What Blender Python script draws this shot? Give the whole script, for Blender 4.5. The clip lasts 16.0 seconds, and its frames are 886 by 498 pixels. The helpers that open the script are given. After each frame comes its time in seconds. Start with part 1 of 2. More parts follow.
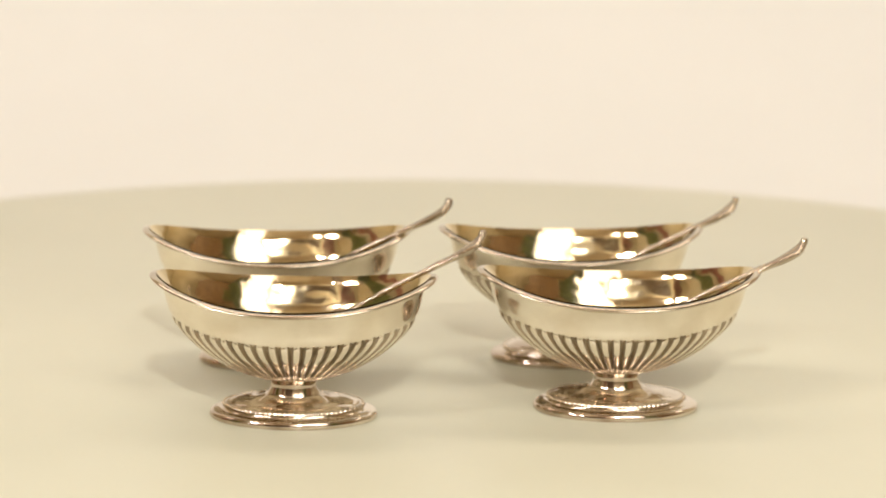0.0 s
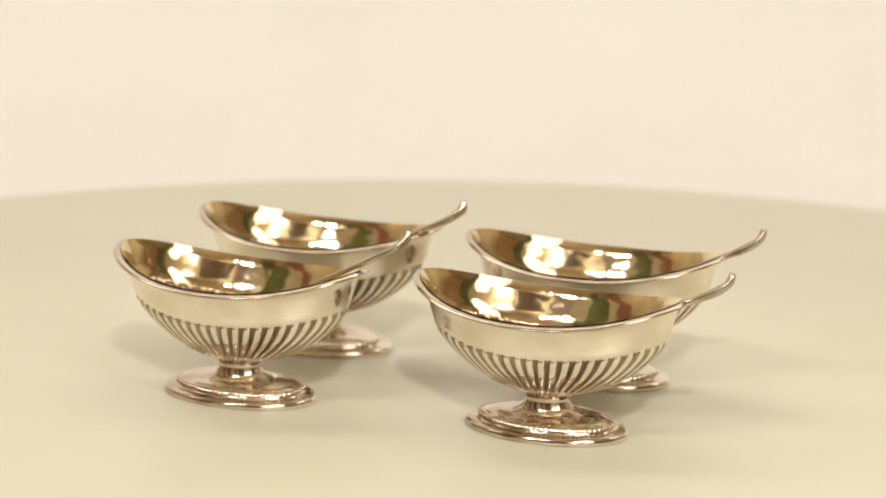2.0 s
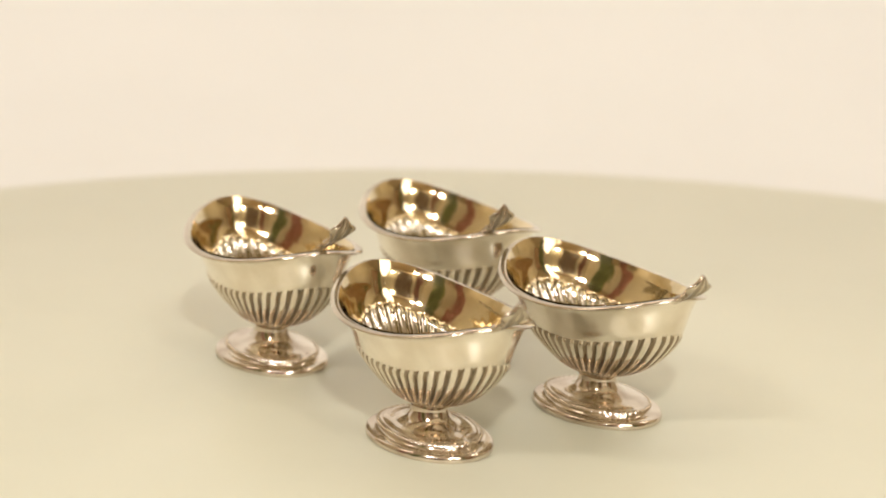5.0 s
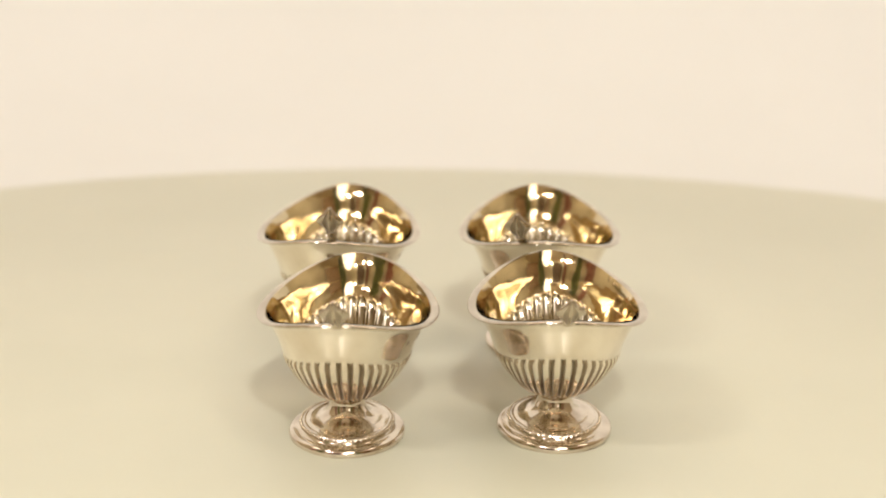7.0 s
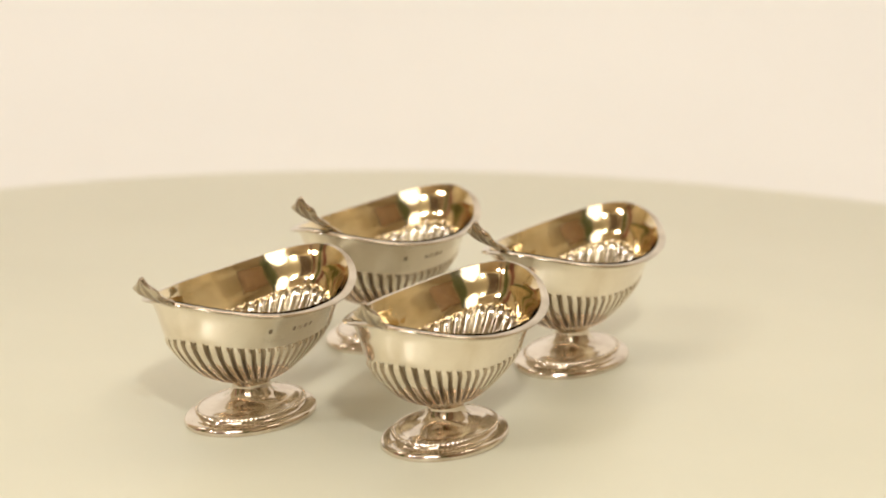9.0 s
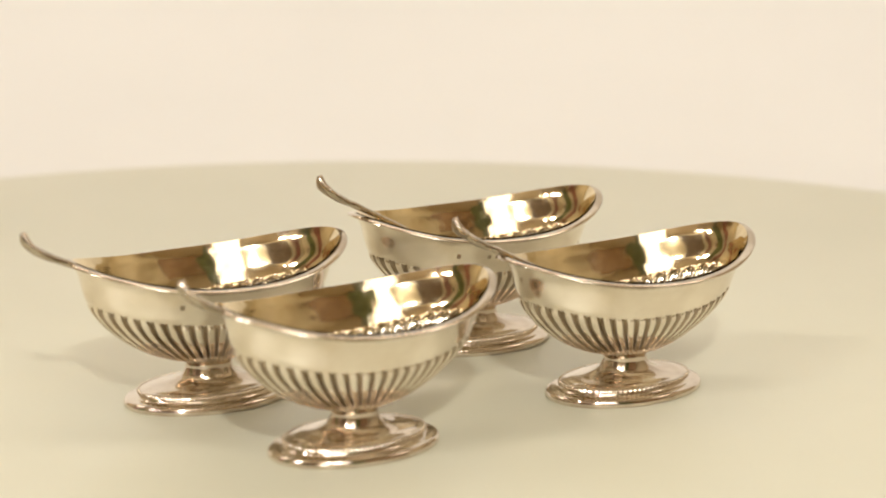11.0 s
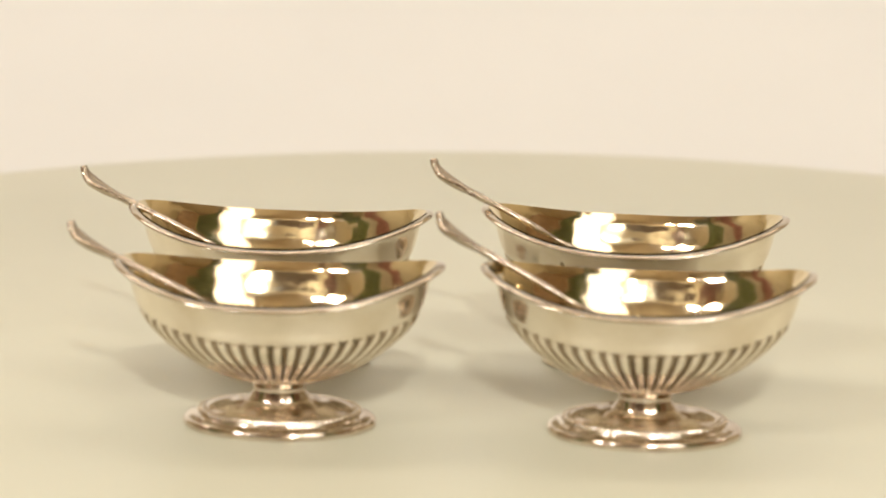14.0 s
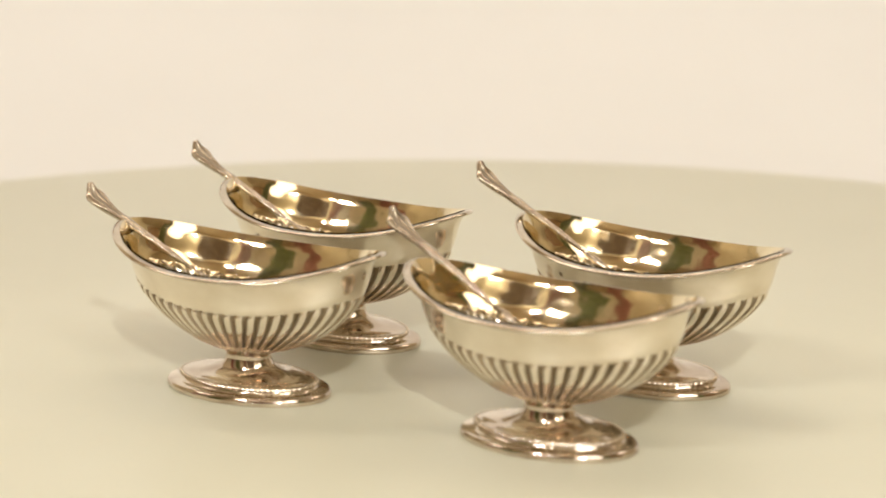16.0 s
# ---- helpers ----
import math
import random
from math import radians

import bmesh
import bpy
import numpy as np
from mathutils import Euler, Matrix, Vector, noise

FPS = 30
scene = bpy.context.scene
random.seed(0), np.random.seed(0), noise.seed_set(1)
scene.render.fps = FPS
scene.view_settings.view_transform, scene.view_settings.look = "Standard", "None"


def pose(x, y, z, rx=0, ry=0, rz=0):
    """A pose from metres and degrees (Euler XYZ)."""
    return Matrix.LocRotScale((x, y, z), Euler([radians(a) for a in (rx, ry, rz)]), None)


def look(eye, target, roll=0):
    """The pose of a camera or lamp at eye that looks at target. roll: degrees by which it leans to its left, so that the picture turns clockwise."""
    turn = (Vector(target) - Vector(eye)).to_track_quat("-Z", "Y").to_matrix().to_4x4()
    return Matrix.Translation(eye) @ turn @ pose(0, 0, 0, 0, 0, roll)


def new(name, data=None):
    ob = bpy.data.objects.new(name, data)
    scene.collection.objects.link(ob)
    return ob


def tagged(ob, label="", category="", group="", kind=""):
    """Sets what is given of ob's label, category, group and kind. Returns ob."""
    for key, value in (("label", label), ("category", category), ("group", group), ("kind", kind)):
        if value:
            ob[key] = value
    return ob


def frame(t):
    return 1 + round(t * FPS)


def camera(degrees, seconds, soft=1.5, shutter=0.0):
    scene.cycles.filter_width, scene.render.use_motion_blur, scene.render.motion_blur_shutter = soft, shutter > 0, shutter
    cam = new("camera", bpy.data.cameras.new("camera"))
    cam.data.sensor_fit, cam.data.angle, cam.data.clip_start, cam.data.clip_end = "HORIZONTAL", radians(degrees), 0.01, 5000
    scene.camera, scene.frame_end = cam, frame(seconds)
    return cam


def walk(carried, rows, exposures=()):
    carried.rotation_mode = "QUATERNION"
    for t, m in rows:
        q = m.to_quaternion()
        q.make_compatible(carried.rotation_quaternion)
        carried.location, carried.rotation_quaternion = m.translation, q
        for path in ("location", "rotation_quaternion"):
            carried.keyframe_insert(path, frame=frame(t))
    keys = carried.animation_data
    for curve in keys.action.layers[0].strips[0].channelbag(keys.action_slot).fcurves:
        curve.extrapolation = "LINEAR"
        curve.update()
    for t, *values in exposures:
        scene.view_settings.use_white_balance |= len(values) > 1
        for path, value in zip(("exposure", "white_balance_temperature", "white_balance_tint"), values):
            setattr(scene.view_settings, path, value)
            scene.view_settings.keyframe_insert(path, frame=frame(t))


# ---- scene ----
# path begin
FOV = 18.412
EYES = [  # seconds, distance, height, pitch, yaw, roll
    (0.0, 0.9308, 0.2591, 12.779, 0.125, 0.834),
    (1.0, 0.9248, 0.2563, 12.695, 0.313, 0.833),
    (2.0, 0.9228, 0.2567, 12.736, 0.385, 0.902),
    (3.0, 0.9193, 0.2592, 13.023, 0.341, 0.766),
    (4.0, 0.9156, 0.2612, 13.141, 0.332, 1.001),
    (6.5, 0.9085, 0.2635, 13.443, -0.382, 1.068),
    (7.0, 0.9090, 0.2650, 13.449, -0.259, 1.126),
    (8.0, 0.8994, 0.2651, 13.535, 0.167, 1.071),
    (9.5, 0.9003, 0.2625, 13.383, 0.414, 1.035),
    (10.0, 0.8773, 0.2566, 13.379, 0.485, 1.056),
    (12.5, 0.7864, 0.2398, 13.825, -0.189, 0.854),
    (13.0, 0.7877, 0.2410, 13.896, -0.244, 0.852),
    (14.0, 0.7919, 0.2398, 13.777, -0.430, 0.572),
    (15.0, 0.8160, 0.2401, 13.461, -0.356, 0.509),
    (16.0, 0.8237, 0.2391, 13.271, -0.013, 0.433),
]
TURNS = [  # seconds, degrees of the turntable
    (0.0, 0.000),
    (1.0, -13.565),
    (2.0, -27.406),
    (3.0, -40.631),
    (4.0, -53.471),
    (6.5, -86.796),
    (7.0, -93.493),
    (8.0, -106.938),
    (9.5, -127.310),
    (10.0, -134.130),
    (12.5, -167.384),
    (13.0, -174.124),
    (14.0, -187.956),
    (15.0, -201.616),
    (16.0, -215.260),
]
PLACES = {  # cellar on the turntable at the start: x, y, yaw; spoon tip in the cellar: x, y, z
    "A": (-0.0476, -0.0449, 0.07, 0.0630, 0.0032, 0.0640),
    "B": (0.0617, -0.0301, 1.71, 0.0627, -0.0001, 0.0600),
    "C": (-0.0574, 0.0271, 3.77, 0.0611, -0.0100, 0.0616),
    "D": (0.0483, 0.0366, 4.66, 0.0603, 0.0007, 0.0591),
}
DISC = (0.0070, -0.0224, 0.3888)
RIM = (0.0475, 0.0290, 0.0411, 0.0484, 2.407, 1.127)  # half length, half width, side and end height, powers
FOOT = (0.0282, 0.0187)
# path end


def curve(keys, s):
    """A smooth run through rows of (s, value, ...) at s."""
    k = np.array(keys, float)
    n = len(k)
    slope = np.empty_like(k[:, 1:])
    step = np.diff(k[:, 0])[:, None]
    rise = np.diff(k[:, 1:], axis=0) / step
    slope[0], slope[-1] = rise[0], rise[-1]
    slope[1:-1] = (rise[:-1] * step[1:] + rise[1:] * step[:-1]) / (step[:-1] + step[1:])
    i = int(np.clip(np.searchsorted(k[:, 0], s, "right") - 1, 0, n - 2))
    h = step[i, 0]
    u = (s - k[i, 0]) / h
    return ((1 + 2 * u) * (1 - u) ** 2 * k[i, 1:] + u * (1 - u) ** 2 * h * slope[i]
            + u * u * (3 - 2 * u) * k[i + 1, 1:] + u * u * (u - 1) * h * slope[i + 1])


def eye_pose(t):
    d, h, pitch, yaw, roll = curve(EYES, t)
    return pose(0, -d, h, 90 - pitch, 0, -yaw) @ pose(0, 0, 0, 0, 0, roll)


cam = camera(FOV, 16.0, soft=1.9, shutter=0.0)
cam.data.dof.use_dof = True
cam.data.dof.focus_distance = 0.885
cam.data.dof.aperture_fstop = 11.0
walk(cam, [(0.5 * i, eye_pose(0.5 * i)) for i in range(33)], exposures=((0, -0.08), (3, -0.10), (10, -0.10), (13, -0.13), (16, -0.13)))

# ---- light ----
world = bpy.data.worlds.new("room_air")
scene.world = world
world.use_nodes = True
world.node_tree.nodes["Background"].inputs[0].default_value = (1.0, 0.86, 0.68, 1)
world.node_tree.nodes["Background"].inputs[1].default_value = 0.02


def area_lamp(name, eye, target, size, watts, colour, shape="RECTANGLE"):
    lamp = bpy.data.lights.new(name, "AREA")
    lamp.shape, lamp.size, lamp.size_y = shape, size[0], size[1]
    lamp.energy, lamp.color = watts, colour
    ob = new(name, lamp)
    ob.matrix_basis = look(eye, target)
    return ob


WARM = (1.0, 0.938, 0.86)
area_lamp("spot_light", (0.193, -2.21, 1.61), (0, 0, 0), (0.11, 0.11), 32.0, (1.0, 0.972, 0.905))
area_lamp("umbrella_light", (0.58, -1.26, 1.45), (0, 0, 0.03), (0.62, 1.75), 7.0, (1.0, 0.955, 0.88), shape="ELLIPSE")
area_lamp("side_light", (-1.28, -1.20, 1.58), (0, 0, 0), (0.28, 0.28), 12.0, WARM)
# Unseen strip added overhead to fill the table and backdrop
area_lamp("overhead_fill", (0.0, 0.80, 2.25), (0, 0.80, 0), (4.6, 0.5), 27.5, (1.0, 0.905, 0.80))
# Two unseen lamps, added to brighten the walls that the bowls mirror
area_lamp("wall_fill", (0.85, -1.85, 2.25), (0.85, -1.95, 0), (0.22, 0.22), 9, WARM)
area_lamp("wall_fill", (-1.25, -1.80, 2.25), (-1.25, -1.90, 0), (0.22, 0.22), 16, WARM)


# ---- materials ----
def material(name):
    m = bpy.data.materials.new(name)
    m.use_nodes = True
    nodes, links = m.node_tree.nodes, m.node_tree.links
    return m, nodes, links, nodes["Principled BSDF"]


def painted(name, low, high, rough, scale, bump=0.05, fine=300.0):
    m, nodes, links, p = material(name)
    at = nodes.new("ShaderNodeTexCoord")
    big = nodes.new("ShaderNodeTexNoise")
    big.inputs["Scale"].default_value, big.inputs["Detail"].default_value = scale, 6
    small = nodes.new("ShaderNodeTexNoise")
    small.inputs["Scale"].default_value, small.inputs["Detail"].default_value = fine, 3
    ramp = nodes.new("ShaderNodeValToRGB")
    ramp.color_ramp.elements[0].position, ramp.color_ramp.elements[1].position = 0.3, 0.7
    ramp.color_ramp.elements[0].color, ramp.color_ramp.elements[1].color = (*low, 1), (*high, 1)
    links.new(at.outputs["Object"], big.inputs["Vector"])
    links.new(at.outputs["Object"], small.inputs["Vector"])
    links.new(big.outputs["Fac"], ramp.inputs["Fac"])
    links.new(ramp.outputs["Color"], p.inputs["Base Color"])
    b = nodes.new("ShaderNodeBump")
    b.inputs["Strength"].default_value, b.inputs["Distance"].default_value = bump, 0.001
    links.new(small.outputs["Fac"], b.inputs["Height"])
    links.new(b.outputs["Normal"], p.inputs["Normal"])
    p.inputs["Roughness"].default_value = rough
    return m


def metal(name, low, high, rough, bump=0.03, dents=130):
    m, nodes, links, p = material(name)
    at = nodes.new("ShaderNodeTexCoord")
    cloud = nodes.new("ShaderNodeTexNoise")
    cloud.inputs["Scale"].default_value, cloud.inputs["Detail"].default_value = 60, 5
    ramp = nodes.new("ShaderNodeValToRGB")
    ramp.color_ramp.elements[0].position, ramp.color_ramp.elements[1].position = 0.32, 0.62
    ramp.color_ramp.elements[0].color, ramp.color_ramp.elements[1].color = (*low, 1), (*high, 1)
    links.new(at.outputs["Object"], cloud.inputs["Vector"])
    links.new(cloud.outputs["Fac"], ramp.inputs["Fac"])
    links.new(ramp.outputs["Color"], p.inputs["Base Color"])
    rub = nodes.new("ShaderNodeMapRange")
    rub.inputs["To Min"].default_value, rub.inputs["To Max"].default_value = rough * 0.7, rough * 1.5
    links.new(cloud.outputs["Fac"], rub.inputs["Value"])
    links.new(rub.outputs["Result"], p.inputs["Roughness"])
    beat = nodes.new("ShaderNodeTexNoise")
    beat.inputs["Scale"].default_value, beat.inputs["Detail"].default_value = dents, 2
    links.new(at.outputs["Object"], beat.inputs["Vector"])
    b = nodes.new("ShaderNodeBump")
    b.inputs["Strength"].default_value, b.inputs["Distance"].default_value = bump, 0.001
    links.new(beat.outputs["Fac"], b.inputs["Height"])
    links.new(b.outputs["Normal"], p.inputs["Normal"])
    p.inputs["Metallic"].default_value = 1.0
    return m


SILVER = metal("polished_silver", (0.78, 0.69, 0.565), (0.94, 0.87, 0.77), 0.12, 0.07)
# Darker base: the dark reflection along the rim is put into its colour
RIM_SILVER = metal("darkened_silver_rim", (0.54, 0.46, 0.36), (0.82, 0.745, 0.64), 0.13, 0.10)
# Worn plate; brown that stem and foot reflect is tinted in as well
FOOT_SILVER = metal("worn_brown_sheen_plate", (0.52, 0.41, 0.31), (0.89, 0.805, 0.70), 0.09, 0.045)
SPOON_SILVER = metal("dulled_silver", (0.36, 0.295, 0.22), (0.66, 0.575, 0.46), 0.17, 0.40, 420)
GILT = metal("silver_gilt", (0.80, 0.645, 0.385), (0.96, 0.845, 0.60), 0.085, 0.50, 75)
GREYED_GILT = metal("greyed_silver_gilt", (0.58, 0.52, 0.42), (0.82, 0.77, 0.66), 0.10, 0.05)
OXIDE_SHADE = metal("oxidised_shaded_silver", (0.28, 0.22, 0.148), (0.46, 0.38, 0.28), 0.32, 0.15)
ENGRAVED_SHADE = metal("engraved_shaded_silver", (0.26, 0.21, 0.15), (0.46, 0.39, 0.30), 0.35, 0.1)
TOP = painted("pale_green_lacquer", (0.65, 0.642, 0.51), (0.69, 0.678, 0.545), 0.36, 9, 0.02)
WALL = painted("cream_backdrop_paper", (0.825, 0.82, 0.80), (0.855, 0.85, 0.83), 0.85, 3, 0.1)
ROOM = painted("beige_room_paint", (0.60, 0.52, 0.36), (0.68, 0.59, 0.42), 0.7, 2, 0.1)
FLOOR = painted("brown_carpet", (0.16, 0.11, 0.07), (0.22, 0.16, 0.10), 0.95, 14, 0.4)
CEIL = painted("ceiling_paint", (0.54, 0.43, 0.285), (0.62, 0.50, 0.335), 0.85, 2, 0.1)
GREEN = painted("green_cloth", (0.15, 0.14, 0.06), (0.31, 0.36, 0.14), 0.9, 8, 0.3)
WOOD = painted("dark_stained_wood", (0.12, 0.080, 0.048), (0.20, 0.135, 0.085), 0.35, 6, 0.15, 90.0)
RED_WOOD = painted("reddish_wood", (0.20, 0.115, 0.055), (0.31, 0.19, 0.10), 0.30, 6, 0.15, 90.0)
RED = painted("red_cloth", (0.30, 0.15, 0.10), (0.72, 0.38, 0.32), 0.9, 8, 0.3)


# ---- mesh tools ----
def part(name, mesh, mat, parent=None, label=""):
    if isinstance(mesh, bmesh.types.BMesh):
        bm, mesh = mesh, bpy.data.meshes.new(name)
        bm.to_mesh(mesh)
        bm.free()
    if not mesh.materials:
        mesh.materials.append(mat)
    ob = new(name, mesh)
    ob.parent = parent
    return tagged(ob, label)


def surface(name, grid, close_u=True, cap=(False, False), smooth=True):
    """A mesh from a grid of points, rows by columns; columns join up at the end when close_u."""
    grid = np.asarray(grid)
    r, c = grid.shape[:2]
    faces = []
    for i in range(r - 1):
        for j in range(c if close_u else c - 1):
            k = (j + 1) % c
            faces.append((i * c + j, i * c + k, (i + 1) * c + k, (i + 1) * c + j))
    if cap[0]:
        faces.append(tuple(reversed(range(c))))
    if cap[1]:
        faces.append(tuple((r - 1) * c + j for j in range(c)))
    mesh = bpy.data.meshes.new(name)
    mesh.from_pydata([tuple(map(float, p)) for p in grid.reshape(-1, 3)], [], faces)
    mesh.polygons.foreach_set("use_smooth", [smooth] * len(mesh.polygons))
    mesh.update()
    return mesh


def box(name, size, at, mat, parent=None, label="", bevel=0.0):
    bm = bmesh.new()
    bmesh.ops.create_cube(bm, size=1.0)
    bmesh.ops.transform(bm, matrix=Matrix.Translation(at) @ Matrix.Diagonal((*size, 1)), verts=bm.verts)
    if bevel:
        bmesh.ops.bevel(bm, geom=bm.edges[:], offset=bevel, segments=3, affect="EDGES", profile=0.7)
    return part(name, bm, mat, parent, label)


# ---- the room ----
ROOM_LOW, ROOM_HIGH = -0.95, 2.30
ROOM_MID, ROOM_TALL = (ROOM_LOW + ROOM_HIGH) / 2, ROOM_HIGH - ROOM_LOW
tagged(box("floor", (5.2, 4.1, 0.1), (0, -0.35, ROOM_LOW - 0.05), FLOOR), "dark brown carpeted floor of the room", "floor", kind="structure")
tagged(box("wall_north", (5.2, 0.1, ROOM_TALL), (0, 1.65, ROOM_MID), ROOM), "plain beige painted wall behind the backdrop", "wall", kind="structure")
tagged(box("wall_south", (5.2, 0.1, ROOM_TALL), (0, -2.35, ROOM_MID), ROOM), "beige painted wall of the room", "wall", kind="structure")
tagged(box("wall_east", (0.1, 3.9, ROOM_TALL), (2.55, -0.35, ROOM_MID), ROOM), "beige painted side wall of the room", "wall", kind="structure")
tagged(box("wall_west", (0.1, 3.9, ROOM_TALL), (-2.55, -0.35, ROOM_MID), ROOM), "beige painted side wall of the room", "wall", kind="structure")
tagged(box("ceiling", (5.2, 4.1, 0.1), (0, -0.35, ROOM_HIGH + 0.05), CEIL), "brown timber ceiling", "ceiling", kind="structure")

SWEEP_Z = -0.060


def backdrop_sheet():
    """A paper sweep: over the front of a table, flat, then curving up behind."""
    line = [(-0.62, ROOM_LOW), (-0.62, SWEEP_Z - 0.06)]
    line += [(-0.56 - 0.06 * math.cos(a), SWEEP_Z - 0.06 + 0.06 * math.sin(a)) for a in np.linspace(0, math.pi / 2, 8)[1:]]
    line += [(y, SWEEP_Z) for y in np.linspace(-0.5, 0.6, 12)]
    line += [(0.65 + 0.75 * math.sin(a), SWEEP_Z + 0.75 - 0.75 * math.cos(a)) for a in np.linspace(0, math.pi / 2, 28)]
    line += [(1.40, 1.45)]
    back = [(y + (0.008 if y > 1.39 else 0.004), z - 0.004) for y, z in reversed(line)]
    ring = line + back
    grid = [[(x, y, z) for y, z in ring] for x in (-1.6, 1.6)]
    return surface("backdrop", grid, close_u=True, smooth=True)


tagged(part("backdrop", backdrop_sheet(), WALL), "smooth cream paper backdrop curving up behind the turntable", "backdrop", kind="structure")


def curtain(name, middle, yaw, width, mat, label):
    """A hanging cloth in folds, from a rail at the ceiling."""
    thing = tagged(new(name), label, "curtain")
    thing.matrix_basis = pose(middle[0], middle[1], 0, 0, 0, yaw)
    n = 120
    grid = []
    for z in np.linspace(-0.30, ROOM_HIGH - 0.04, 14):
        spread = 1.0 + 0.10 * (ROOM_HIGH - z) / 2.0
        front = [((i / (n - 1) - 0.5) * width * spread, 0.03 * math.sin(i * 0.55 + 0.6 * math.sin(i * 0.13)) + 0.01 * math.sin(2.1 * z + i * 0.2), z) for i in range(n)]
        grid.append(front + [(x, y + 0.006, z) for x, y, z in reversed(front)])
    part("cloth", surface("cloth", grid, cap=(True, True)), mat, thing)
    box("rail", (width + 0.1, 0.03, 0.035), (0, 0, ROOM_HIGH - 0.0175), ROOM, thing, "brown wooden rail", bevel=0.006)
    return thing


# Curtains added out of view, to colour the reflections green and red
curtain("green_stand_in", (1.02, -1.20), 40, 0.32, GREEN, "dark green cloth curtain hanging in folds from a rail, added out of view for green reflections")
curtain("green_stand_in", (-1.72, -0.80), -66, 0.42, GREEN, "dark green cloth curtain hanging in folds from a rail, added out of view for green reflections")
curtain("red_stand_in", (-2.02, -0.16), -82, 0.34, RED, "faded red cloth curtain hanging in folds from a rail, added out of view for red reflections")
curtain("red_stand_in", (-1.05, -1.30), -40, 0.20, RED, "faded red cloth curtain hanging in folds from a rail, added out of view for red reflections")


def wardrobe(place, mat, label):
    thing = tagged(new("wardrobe"), label, "wardrobe")
    thing.matrix_basis = place
    box("body", (0.90, 0.50, 2.30), (0, 0, 1.19), mat, thing, bevel=0.008)
    box("plinth", (0.94, 0.54, 0.08), (0, 0, 0.04), mat, thing, bevel=0.006)
    box("cornice", (0.98, 0.57, 0.07), (0, 0.01, 2.375), mat, thing, bevel=0.015)
    for side in (-1, 1):
        door = box("door", (0.41, 0.022, 2.10), (side * 0.213, 0.263, 1.20), mat, thing, bevel=0.006)
        for z, h in ((0.70, 0.85), (1.72, 0.85)):
            box("panel", (0.27, 0.012, h), (side * 0.213, 0.279, z), mat, door, bevel=0.005)
        box("knob", (0.03, 0.03, 0.03), (side * 0.035, 0.290, 1.18), SILVER, door, "small metal knob", bevel=0.009)
    return thing


# Invented furniture behind the camera, only to darken parts of the bowls' reflections
wardrobe(pose(-0.62, -2.03, ROOM_LOW), WOOD, "tall dark wooden wardrobe with two panelled doors against the wall, added out of view for a dark reflection")
wardrobe(pose(1.87, -1.06, ROOM_LOW, 0, 0, 62), RED_WOOD, "tall reddish wooden wardrobe with two panelled doors, added out of view for a brown reflection")

# ---- the turntable ----
turntable = tagged(new("turntable"), "large round pale green-cream turntable, plain and slowly turning", "turntable")
turntable.location = (0, 0, 0)


def turned(name, profile, mat, parent, n=160, centre=(0, 0), label=""):
    th = np.linspace(0, 2 * np.pi, n, endpoint=False)
    grid = [[(centre[0] + r * np.cos(a), centre[1] + r * np.sin(a), z) for a in th] for r, z in profile]
    return part(name, surface(name, grid, cap=(True, True)), mat, parent, label)


DX, DY, DR = DISC
turned("tabletop", [(DR - 0.004, -0.024), (DR, -0.020), (DR, -0.004), (DR - 0.001, -0.0012), (DR - 0.004, 0.0), (0.02, 0.0)],
       TOP, turntable, 240)
turned("turning_base", [(0.18, SWEEP_Z), (0.18, -0.030), (0.175, -0.0242)], TOP, turntable, 64)

# ---- the salt cellars ----
RA, RB, ZS, ZE, RP, RQ = RIM
FA, FB = FOOT
FLUTES = 48
# along the bowl from stem to rim: side height, half length, half width, rise of the ends, point of the ends (mm)
BOWL = [
    (0.00, 13.0, 6.8, 4.8, 0.0, 1.00),
    (0.08, 14.0, 11.5, 7.8, 0.2, 1.00),
    (0.18, 16.2, 19.0, 11.2, 0.5, 1.00),
    (0.30, 19.8, 27.0, 14.6, 1.2, 1.02),
    (0.44, 24.2, 35.2, 17.9, 3.6, 1.04),
    (0.60, 29.4, 41.0, 20.8, 6.0, 1.06),
    (0.72, 33.0, 42.6, 22.2, 6.6, 1.08),
    (0.85, 37.2, 43.7, 24.3, 6.9, 1.10),
    (0.94, 39.5, 45.0, 25.6, 7.1, 1.12),
    (1.00, ZS * 1000 + 0.2, RA * 1000 - 1.1, RB * 1000 - 1.9, (ZE - ZS) * 1000, RQ),
]


def around(n):
    """Angles that step evenly along the oval."""
    th = np.linspace(0, 2 * np.pi, 4001)
    p = np.stack([43 * np.cos(th), 22.5 * np.sin(th)], -1)
    run = np.concatenate([[0], np.cumsum(np.hypot(*np.diff(p, axis=0).T))])
    return np.interp(np.arange(n) / n * run[-1], run, th)


def bowl_row(s, th, inset=0.0, flute=0.0):
    z, la, wb, up, q = curve(BOWL, s)
    c, sn = np.cos(th), np.sin(th)
    x, y = la * c, wb * np.sign(sn) * np.abs(sn) ** q
    h = z + up * np.abs(c) ** RP
    nx, ny = c / la, sn / wb
    ln = np.hypot(nx, ny)
    nx, ny = nx / ln, ny / ln
    off = flute - inset
    d = curve(BOWL, min(s + 0.01, 1.0)) - curve(BOWL, max(s - 0.01, 0.0))
    run = np.hypot(d[0], 1e-6) + 1e-6
    slope = (d[1] * c * c + d[2] * sn * sn) / run
    k = 1 / np.sqrt(1 + slope ** 2)
    return np.stack([x + nx * off * k, y + ny * off * k, h - off * slope * k], -1) / 1000


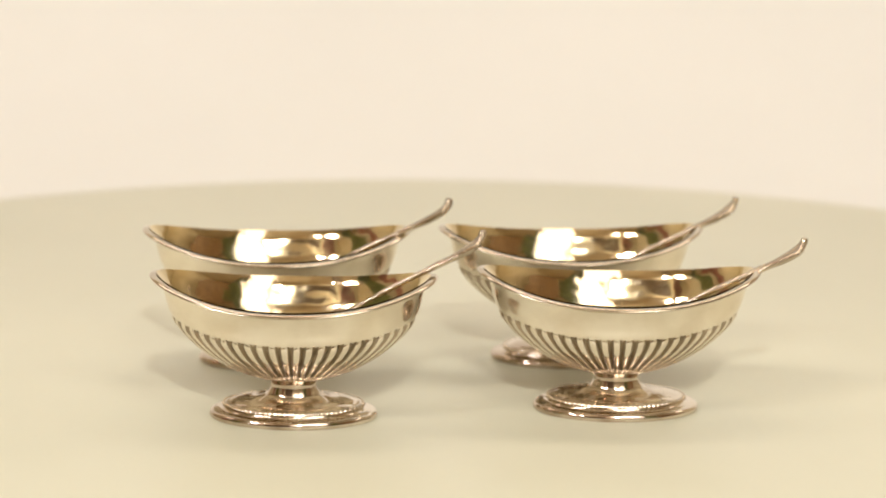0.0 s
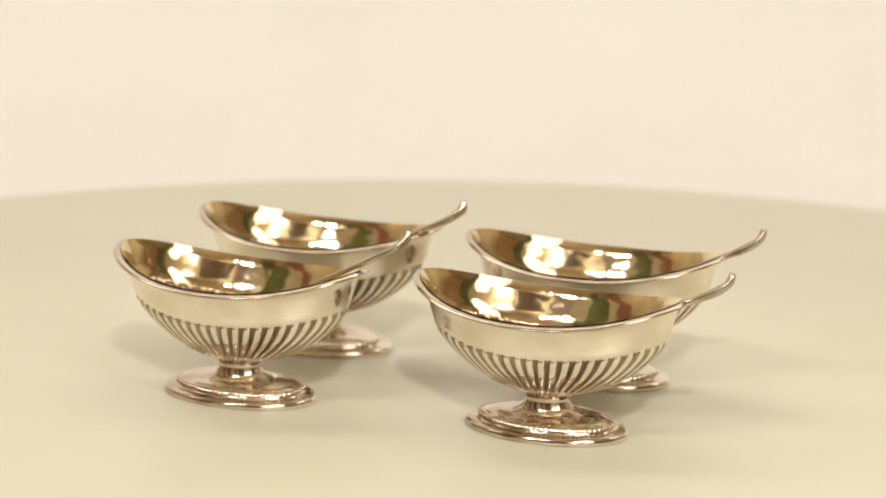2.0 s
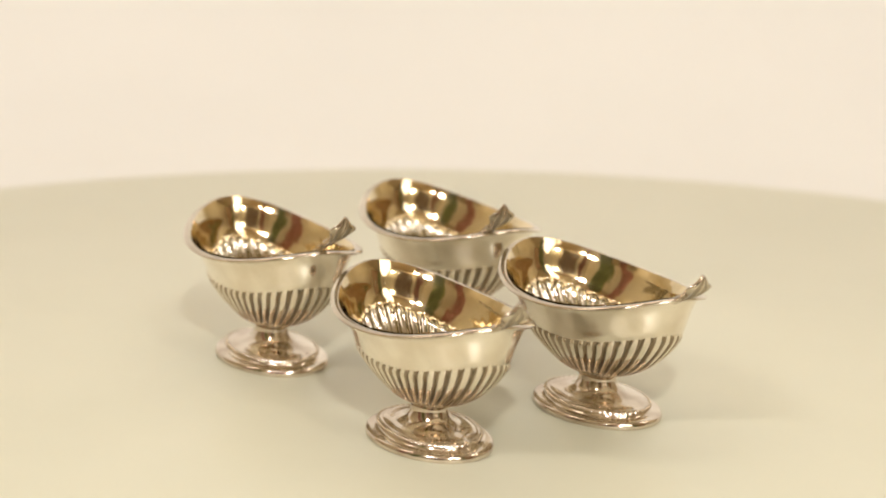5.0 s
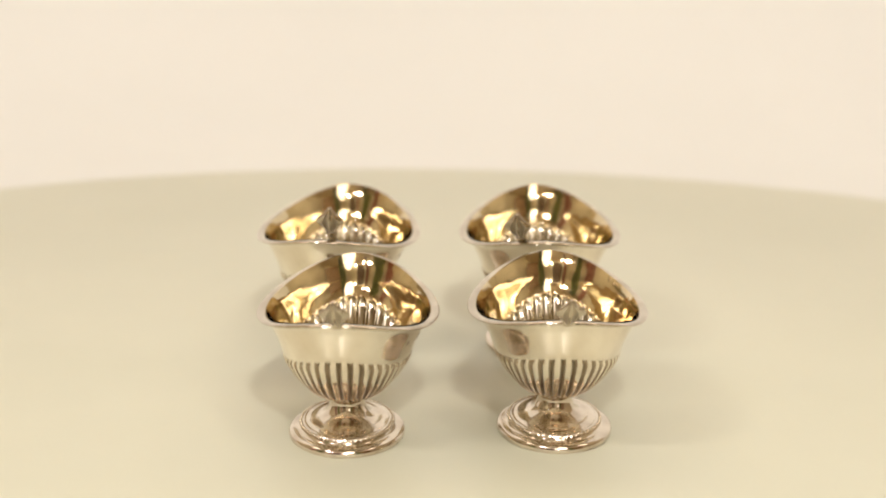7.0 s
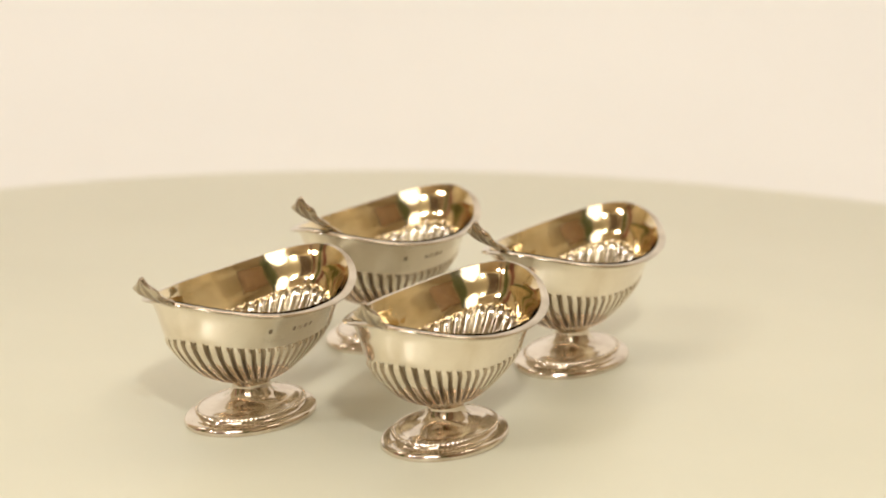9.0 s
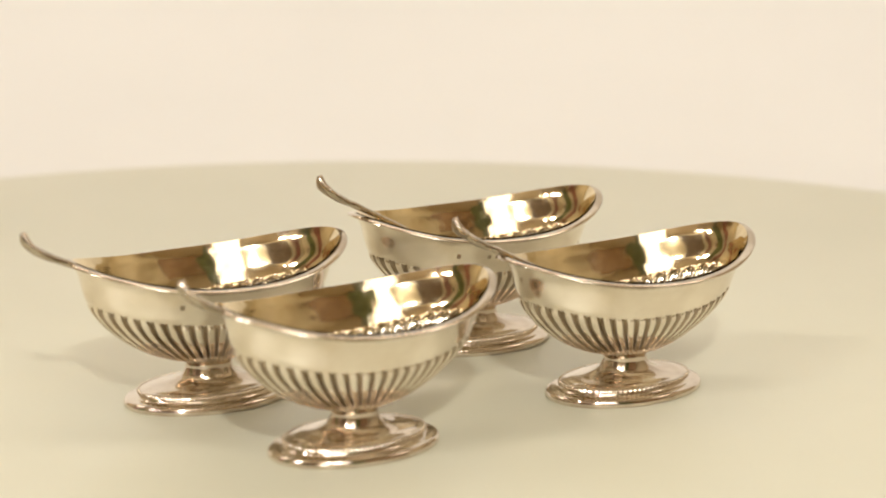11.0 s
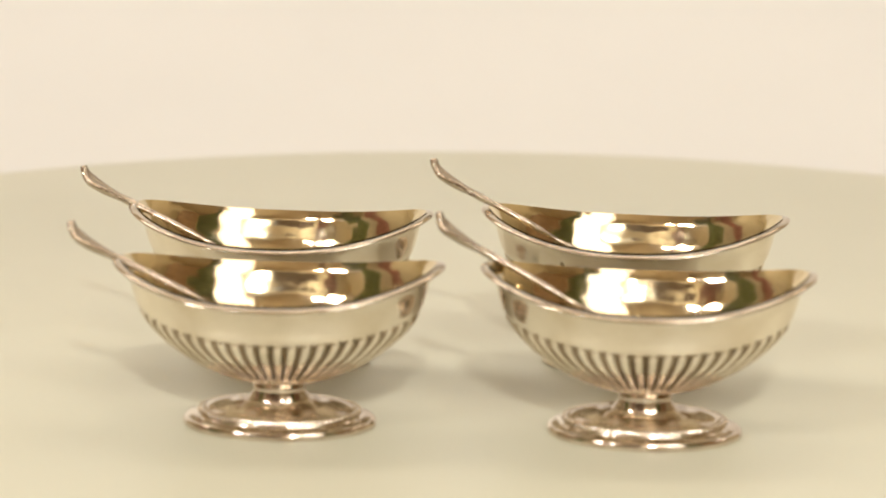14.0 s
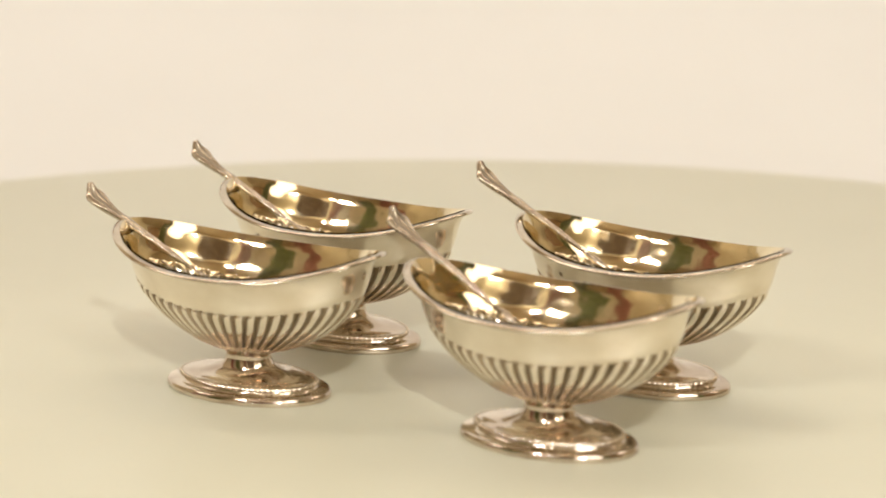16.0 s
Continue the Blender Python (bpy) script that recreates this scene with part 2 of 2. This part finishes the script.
def flute_edge(s, index, n, count=FLUTES):
    """0 on the spine of a gadroon, 1 on the groove round it: straight sides under a round arch."""
    side = 2 * np.abs((index / n * count) % 1.0 - 0.5)
    return np.sqrt(side ** 2 + np.clip((s - 0.515) / 0.07, 0, None) ** 2)


def flute_depth(s, index, n, count=FLUTES):
    e = flute_edge(s, index, n, count)
    side = 2 * np.abs((index / n * count) % 1.0 - 0.5)
    low = 0.95 * np.clip(side * 1.15, 0, 1) ** 2
    rib = -low + (low + 0.75) * np.sqrt(np.clip(1 - np.minimum(e, 1) ** 2.2, 0, 1))
    out = np.clip((e - 1) / 0.35, 0, 1)
    level = np.where(e < 1, rib, -low * (1 - out * out * (3 - 2 * out)))
    fade = np.clip((s - 0.05) / 0.07, 0, 1)
    return level * fade * (0.45 + 0.55 * np.clip(s / 0.4, 0, 1))


HOLLOWS = 40  # flutes that show inside
STEPS = np.concatenate([np.linspace(0, 0.50, 22), np.linspace(0.515, 0.665, 21), np.linspace(0.69, 1.0, 14)])


def wall_depth(s, th):
    """Thickness of the wall: stout below, where it is fluted on both faces; the long sides thicken towards the rim."""
    floor = min(max((0.74 - s) / 0.18, 0), 1)
    return 0.8 + 0.95 * floor * floor * (3 - 2 * floor) + 0.4 * max(0, (s - 0.80) / 0.20) ** 1.6 * np.abs(np.sin(th)) ** 1.3


def bowl_mesh(inner):
    count = HOLLOWS if inner else FLUTES
    around_n = count * 12
    th, idx = around(around_n), np.arange(around_n)
    rows = [bowl_row(s, th, wall_depth(s, th) if inner else 0.0, flute_depth(s, idx, around_n, count) * (1.05 if inner else 1.0)) for s in STEPS]
    if inner:
        rows = [r[::-1] for r in rows]
    mesh = surface("lining" if inner else "bowl", rows, cap=(True, False))
    if inner:
        # Greyer hollows and dark outlines put the flutes' reflections into the colour
        for mat in (GILT, GREYED_GILT, OXIDE_SHADE):
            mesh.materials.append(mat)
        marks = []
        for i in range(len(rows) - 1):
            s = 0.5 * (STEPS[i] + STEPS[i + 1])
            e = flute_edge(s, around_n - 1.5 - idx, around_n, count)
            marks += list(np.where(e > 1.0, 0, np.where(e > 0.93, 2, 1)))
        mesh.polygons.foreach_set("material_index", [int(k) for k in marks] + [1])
    else:
        mesh.materials.append(SILVER)
        # Grooves between gadroons: oxide, with the shade of their depth in the colour too
        mesh.materials.append(OXIDE_SHADE)
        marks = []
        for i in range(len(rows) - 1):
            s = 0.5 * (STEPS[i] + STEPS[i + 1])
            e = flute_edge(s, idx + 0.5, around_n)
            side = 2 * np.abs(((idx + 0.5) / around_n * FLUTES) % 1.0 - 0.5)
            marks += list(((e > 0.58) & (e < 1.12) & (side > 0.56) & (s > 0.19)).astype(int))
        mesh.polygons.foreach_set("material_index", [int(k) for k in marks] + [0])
    return mesh


def rim_mesh():
    th = around(200)
    path = bowl_row(1.0, th, -0.5)
    grid = []
    for a in np.linspace(0, 2 * np.pi, 12, endpoint=False):
        row = []
        for p in range(200):
            t = path[(p + 1) % 200] - path[p - 1]
            out = np.array([t[1], -t[0], 0])
            out /= np.linalg.norm(out)
            row.append(path[p] + out * np.cos(a) * (1.35 + 0.40 * abs(math.sin(th[p]))) / 1000 + np.array([0, 0, 1]) * np.sin(a) * 0.00075)
        grid.append(row)
    grid.append(grid[0])
    return surface("rim", grid)


def oval(profile, n=120, q=1.0):
    th = np.linspace(0, 2 * np.pi, n, endpoint=False)
    sn = np.sin(th)
    return [np.stack([la * np.cos(th), wb * np.sign(sn) * np.abs(sn) ** q, 0 * th + z], -1) / 1000 for la, wb, z in profile]


def smooth_profile(keys, n):
    return [tuple(curve(keys, s)) for s in np.linspace(keys[0][0], keys[-1][0], n)]


fa, fb = FA * 1000, FB * 1000
FOOT_EDGE = [(fa - 0.6, fb - 0.6, 0.0), (fa, fb, 0.4), (fa + 0.1, fb + 0.1, 1.2), (fa - 0.1, fb - 0.1, 2.0), (fa - 0.7, fb - 0.65, 2.5),
             (fa - 1.6, fb - 1.4, 2.65), (fa - 3.2, fb - 2.6, 2.75), (fa - 4.2, fb - 3.4, 3.0), (fa - 4.7, fb - 3.8, 3.6), (fa - 4.9, fb - 4.0, 4.6), (fa - 5.3, fb - 4.3, 5.0), (fa - 6.2, fb - 5.0, 5.15)]
STEM = [(0.0, fa - 6.0, fb - 4.9, 4.9), (0.12, fa - 8.1, fb - 6.35, 5.55), (0.30, 14.9, 9.7, 6.05), (0.46, 11.8, 8.0, 6.8), (0.60, 9.5, 6.8, 7.9), (0.74, 8.3, 6.1, 9.4),
        (0.86, 7.7, 5.7, 11.1), (0.94, 7.9, 5.9, 12.5), (1.0, 9.2, 6.4, 13.8)]


def bead_ring():
    n = 72 * 4
    th = around(n)
    grid = []
    for a in np.linspace(0, 2 * np.pi, 8, endpoint=False):
        bump = 0.42 + 0.42 * np.abs(np.sin(np.arange(n) / 4 * np.pi))
        x = (fa - 4.85 + bump * np.cos(a)) * np.cos(th)
        y = (fb - 3.95 + bump * np.cos(a)) * np.sin(th)
        grid.append(np.stack([x, y, 4.35 + bump * np.sin(a)], -1) / 1000)
    grid.append(grid[0])
    return surface("beaded_ring", [g[::-1] for g in grid])


CELLAR = {
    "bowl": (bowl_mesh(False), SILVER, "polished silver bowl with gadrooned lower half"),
    "lining": (bowl_mesh(True), GILT, "gilt inside of the bowl"),
    "rim": (rim_mesh(), RIM_SILVER, ""),
    "stem": (surface("stem", oval(smooth_profile(STEM, 26))), FOOT_SILVER, ""),
    "foot": (surface("foot", oval(FOOT_EDGE), cap=(True, True)), FOOT_SILVER, "stepped oval silver foot"),
    "beaded_ring": (bead_ring(), SILVER, ""),
}


def salt_cellar(label):
    thing = tagged(new("salt_cellar"), label, "salt cellar", "salt cellars on the turntable")
    for name, (mesh, mat, words) in CELLAR.items():
        part(name, mesh, mat, thing, words)
    return thing


# ---- the salt spoons ----
SPOON_LINE = [(0.0, -24.0, 20.0), (0.12, -15.0, 19.4), (0.25, -5.0, 23.0), (0.42, 10.0, 30.8), (0.60, 27.0, 40.2), (0.80, 46.5, 50.2), (0.87, 53.4, 53.6), (0.92, 58.0, 56.6), (0.96, 60.0, 58.9), (1.0, 60.8, 61.6)]
SHANK = [(0.20, 0.95, 0.80), (0.40, 1.00, 0.78), (0.47, 1.05, 0.80), (0.485, 1.55, 1.15), (0.50, 1.55, 1.15), (0.515, 1.10, 0.80), (0.62, 1.30, 0.85), (0.76, 1.65, 0.86), (0.80, 2.05, 1.05), (0.825, 1.80, 0.95), (0.86, 2.40, 1.10), (0.89, 3.35, 1.15), (0.915, 4.40, 1.05), (0.93, 4.60, 1.0), (0.945, 3.95, 1.0), (0.96, 2.60, 1.0), (0.98, 1.60, 0.95), (1.0, 0.55, 0.70)]


def spoon_handle():
    """A ribbed shank that rests on the rim and widens into a fluted shell with an upturned point."""
    rows = []
    m = 56
    for s in np.linspace(0.235, 1.0, 104):
        x, z = curve(SPOON_LINE, s)
        x2, z2 = curve(SPOON_LINE, min(s + 0.01, 1.0))
        x1, z1 = curve(SPOON_LINE, s - 0.01)
        d = np.array([x2 - x1, 0, z2 - z1])
        d /= np.linalg.norm(d)
        up = np.array([-d[2], 0, d[0]])
        half, thick = curve(SHANK, s)
        fan = np.clip((s - 0.82) / 0.10, 0, 1)
        row = []
        for k in range(m):
            a = 2 * np.pi * k / m
            w = np.cos(a)
            rib = (0.12 + 0.24 * fan) * np.cos(w * 3.0 * np.pi) * (1 - 0.6 * abs(w))
            side = np.sign(np.sin(a)) * np.abs(np.sin(a)) ** 0.6
            row.append(np.array([x, 0, z]) + np.array([0, 1, 0]) * half * w + up * side * (thick + rib))
        rows.append(row)
    mesh = surface("handle", np.array(rows) / 1000, cap=(True, True))
    mesh.materials.append(SPOON_SILVER)
    # Shade between the shell's ribs and on its end, painted as darker metal
    mesh.materials.append(ENGRAVED_SHADE)
    marks = []
    for i in range(len(rows) - 1):
        for k in range(m):
            w = np.cos(2 * np.pi * (k + 0.5) / m)
            marks.append(int(i > 78 and np.cos(w * 3.0 * np.pi) < 0.1 and abs(w) < 0.85))
    mesh.polygons.foreach_set("material_index", marks + [0, 1])
    return mesh


def spoon_bowl():
    rows = []
    m = 48
    for layer, lift in ((0, 0.0), (1, 0.7)):
        ring = np.linspace(0.02, 1.0, 9)
        for r in (ring if layer == 0 else ring[::-1]):
            th = np.linspace(0, 2 * np.pi, m, endpoint=False)
            lx = 10.5 * r * np.cos(th)
            ly = 7.2 * r * np.sin(th) * (1 - 0.12 * np.cos(th))
            lz = 3.2 * r ** 2 - 3.2 + lift
            c, s = math.cos(0.06), math.sin(0.06)
            rows.append(np.stack([-11.5 + lx * c - lz * s, ly, 21.6 + lx * s + lz * c], -1))
    return surface("spoon_bowl", np.array(rows) / 1000, cap=(True, True))


SPOON = {"handle": (spoon_handle(), SPOON_SILVER, "silver handle with a fluted shell-shaped pointed end"),
         "spoon_bowl": (spoon_bowl(), GILT, "small gilt spoon bowl")}


def salt_spoon(label):
    thing = tagged(new("salt_spoon"), label, "spoon", "salt spoons in the cellars")
    for name, (mesh, mat, words) in SPOON.items():
        part(name, mesh, mat, thing, words)
    return thing


def hallmarks(thing):
    for k, (deg, w) in enumerate(((62, 0.9), (77, 0.8), (81, 0.9), (85, 0.9), (89, 0.8))):
        th = np.array([radians(deg)])
        p = bowl_row(0.78, th)[0] * 1000
        q = bowl_row(0.80, th)[0] * 1000
        tang = (bowl_row(0.78, th + 0.02)[0] - bowl_row(0.78, th - 0.02)[0])
        tang /= np.linalg.norm(tang)
        up = (q - p) / np.linalg.norm(q - p)
        out = np.cross(up, tang)
        out *= np.sign(out @ np.array([p[0], p[1], 0]))
        bm = bmesh.new()
        vs = []
        for lift in (-0.10, 0.07):
            for i, j in ((-1, -1), (1, -1), (1, 1), (-1, 1)):
                vs.append(bm.verts.new(Vector((p + tang * i * w * 0.75 + up * j * w * 0.9 + out * (lift + 0.0)) / 1000)))
        bm.faces.new(vs[4:])
        for i in range(4):
            bm.faces.new((vs[i], vs[(i + 1) % 4], vs[4 + (i + 1) % 4], vs[4 + i]))
        part("hallmark", bm, ENGRAVED_SHADE, thing, "small stamped mark")


cellars, spoons = {}, {}
for key in "ABCD":
    cellars[key] = salt_cellar("oval boat-shaped silver salt cellar, gadrooned, gilt inside"
                               + (", with stamped hallmarks" if key in "AB" else ", on turntable"))
    spoons[key] = salt_spoon("small silver salt spoon leaning in its salt cellar")
    if key in "AB":
        hallmarks(cellars[key])


# ---- what moves ----
def turn_pose(t):
    return pose(0, 0, 0, 0, 0, float(curve(TURNS, t)[0]))


def motions():
    times = [0.25 * i for i in range(65)]
    disc = pose(DX, DY, 0)
    walk(turntable, [(t, disc @ turn_pose(t)) for t in times])
    for key, (x, y, yaw, tx, ty, tz) in PLACES.items():
        seat = pose(x, y, 0.0, 0, 0, yaw)
        lean = math.degrees(math.atan2(ty, tx + 0.008))
        dx, dz = math.hypot(tx + 0.008, ty) - 0.0688, tz - 0.0616
        slide = (dx * 0.0700 + dz * 0.0432) / 0.0819
        tilt = math.degrees((0.806 * dz - 0.59 * dx) / 0.0819)
        lay = seat @ pose(-0.008, 0, 0.018, 0, -tilt, lean) @ pose(0.008 + 0.806 * slide, 0, -0.018 + 0.59 * slide)
        walk(cellars[key], [(t, turn_pose(t) @ seat) for t in times])
        walk(spoons[key], [(t, turn_pose(t) @ lay) for t in times])


motions()
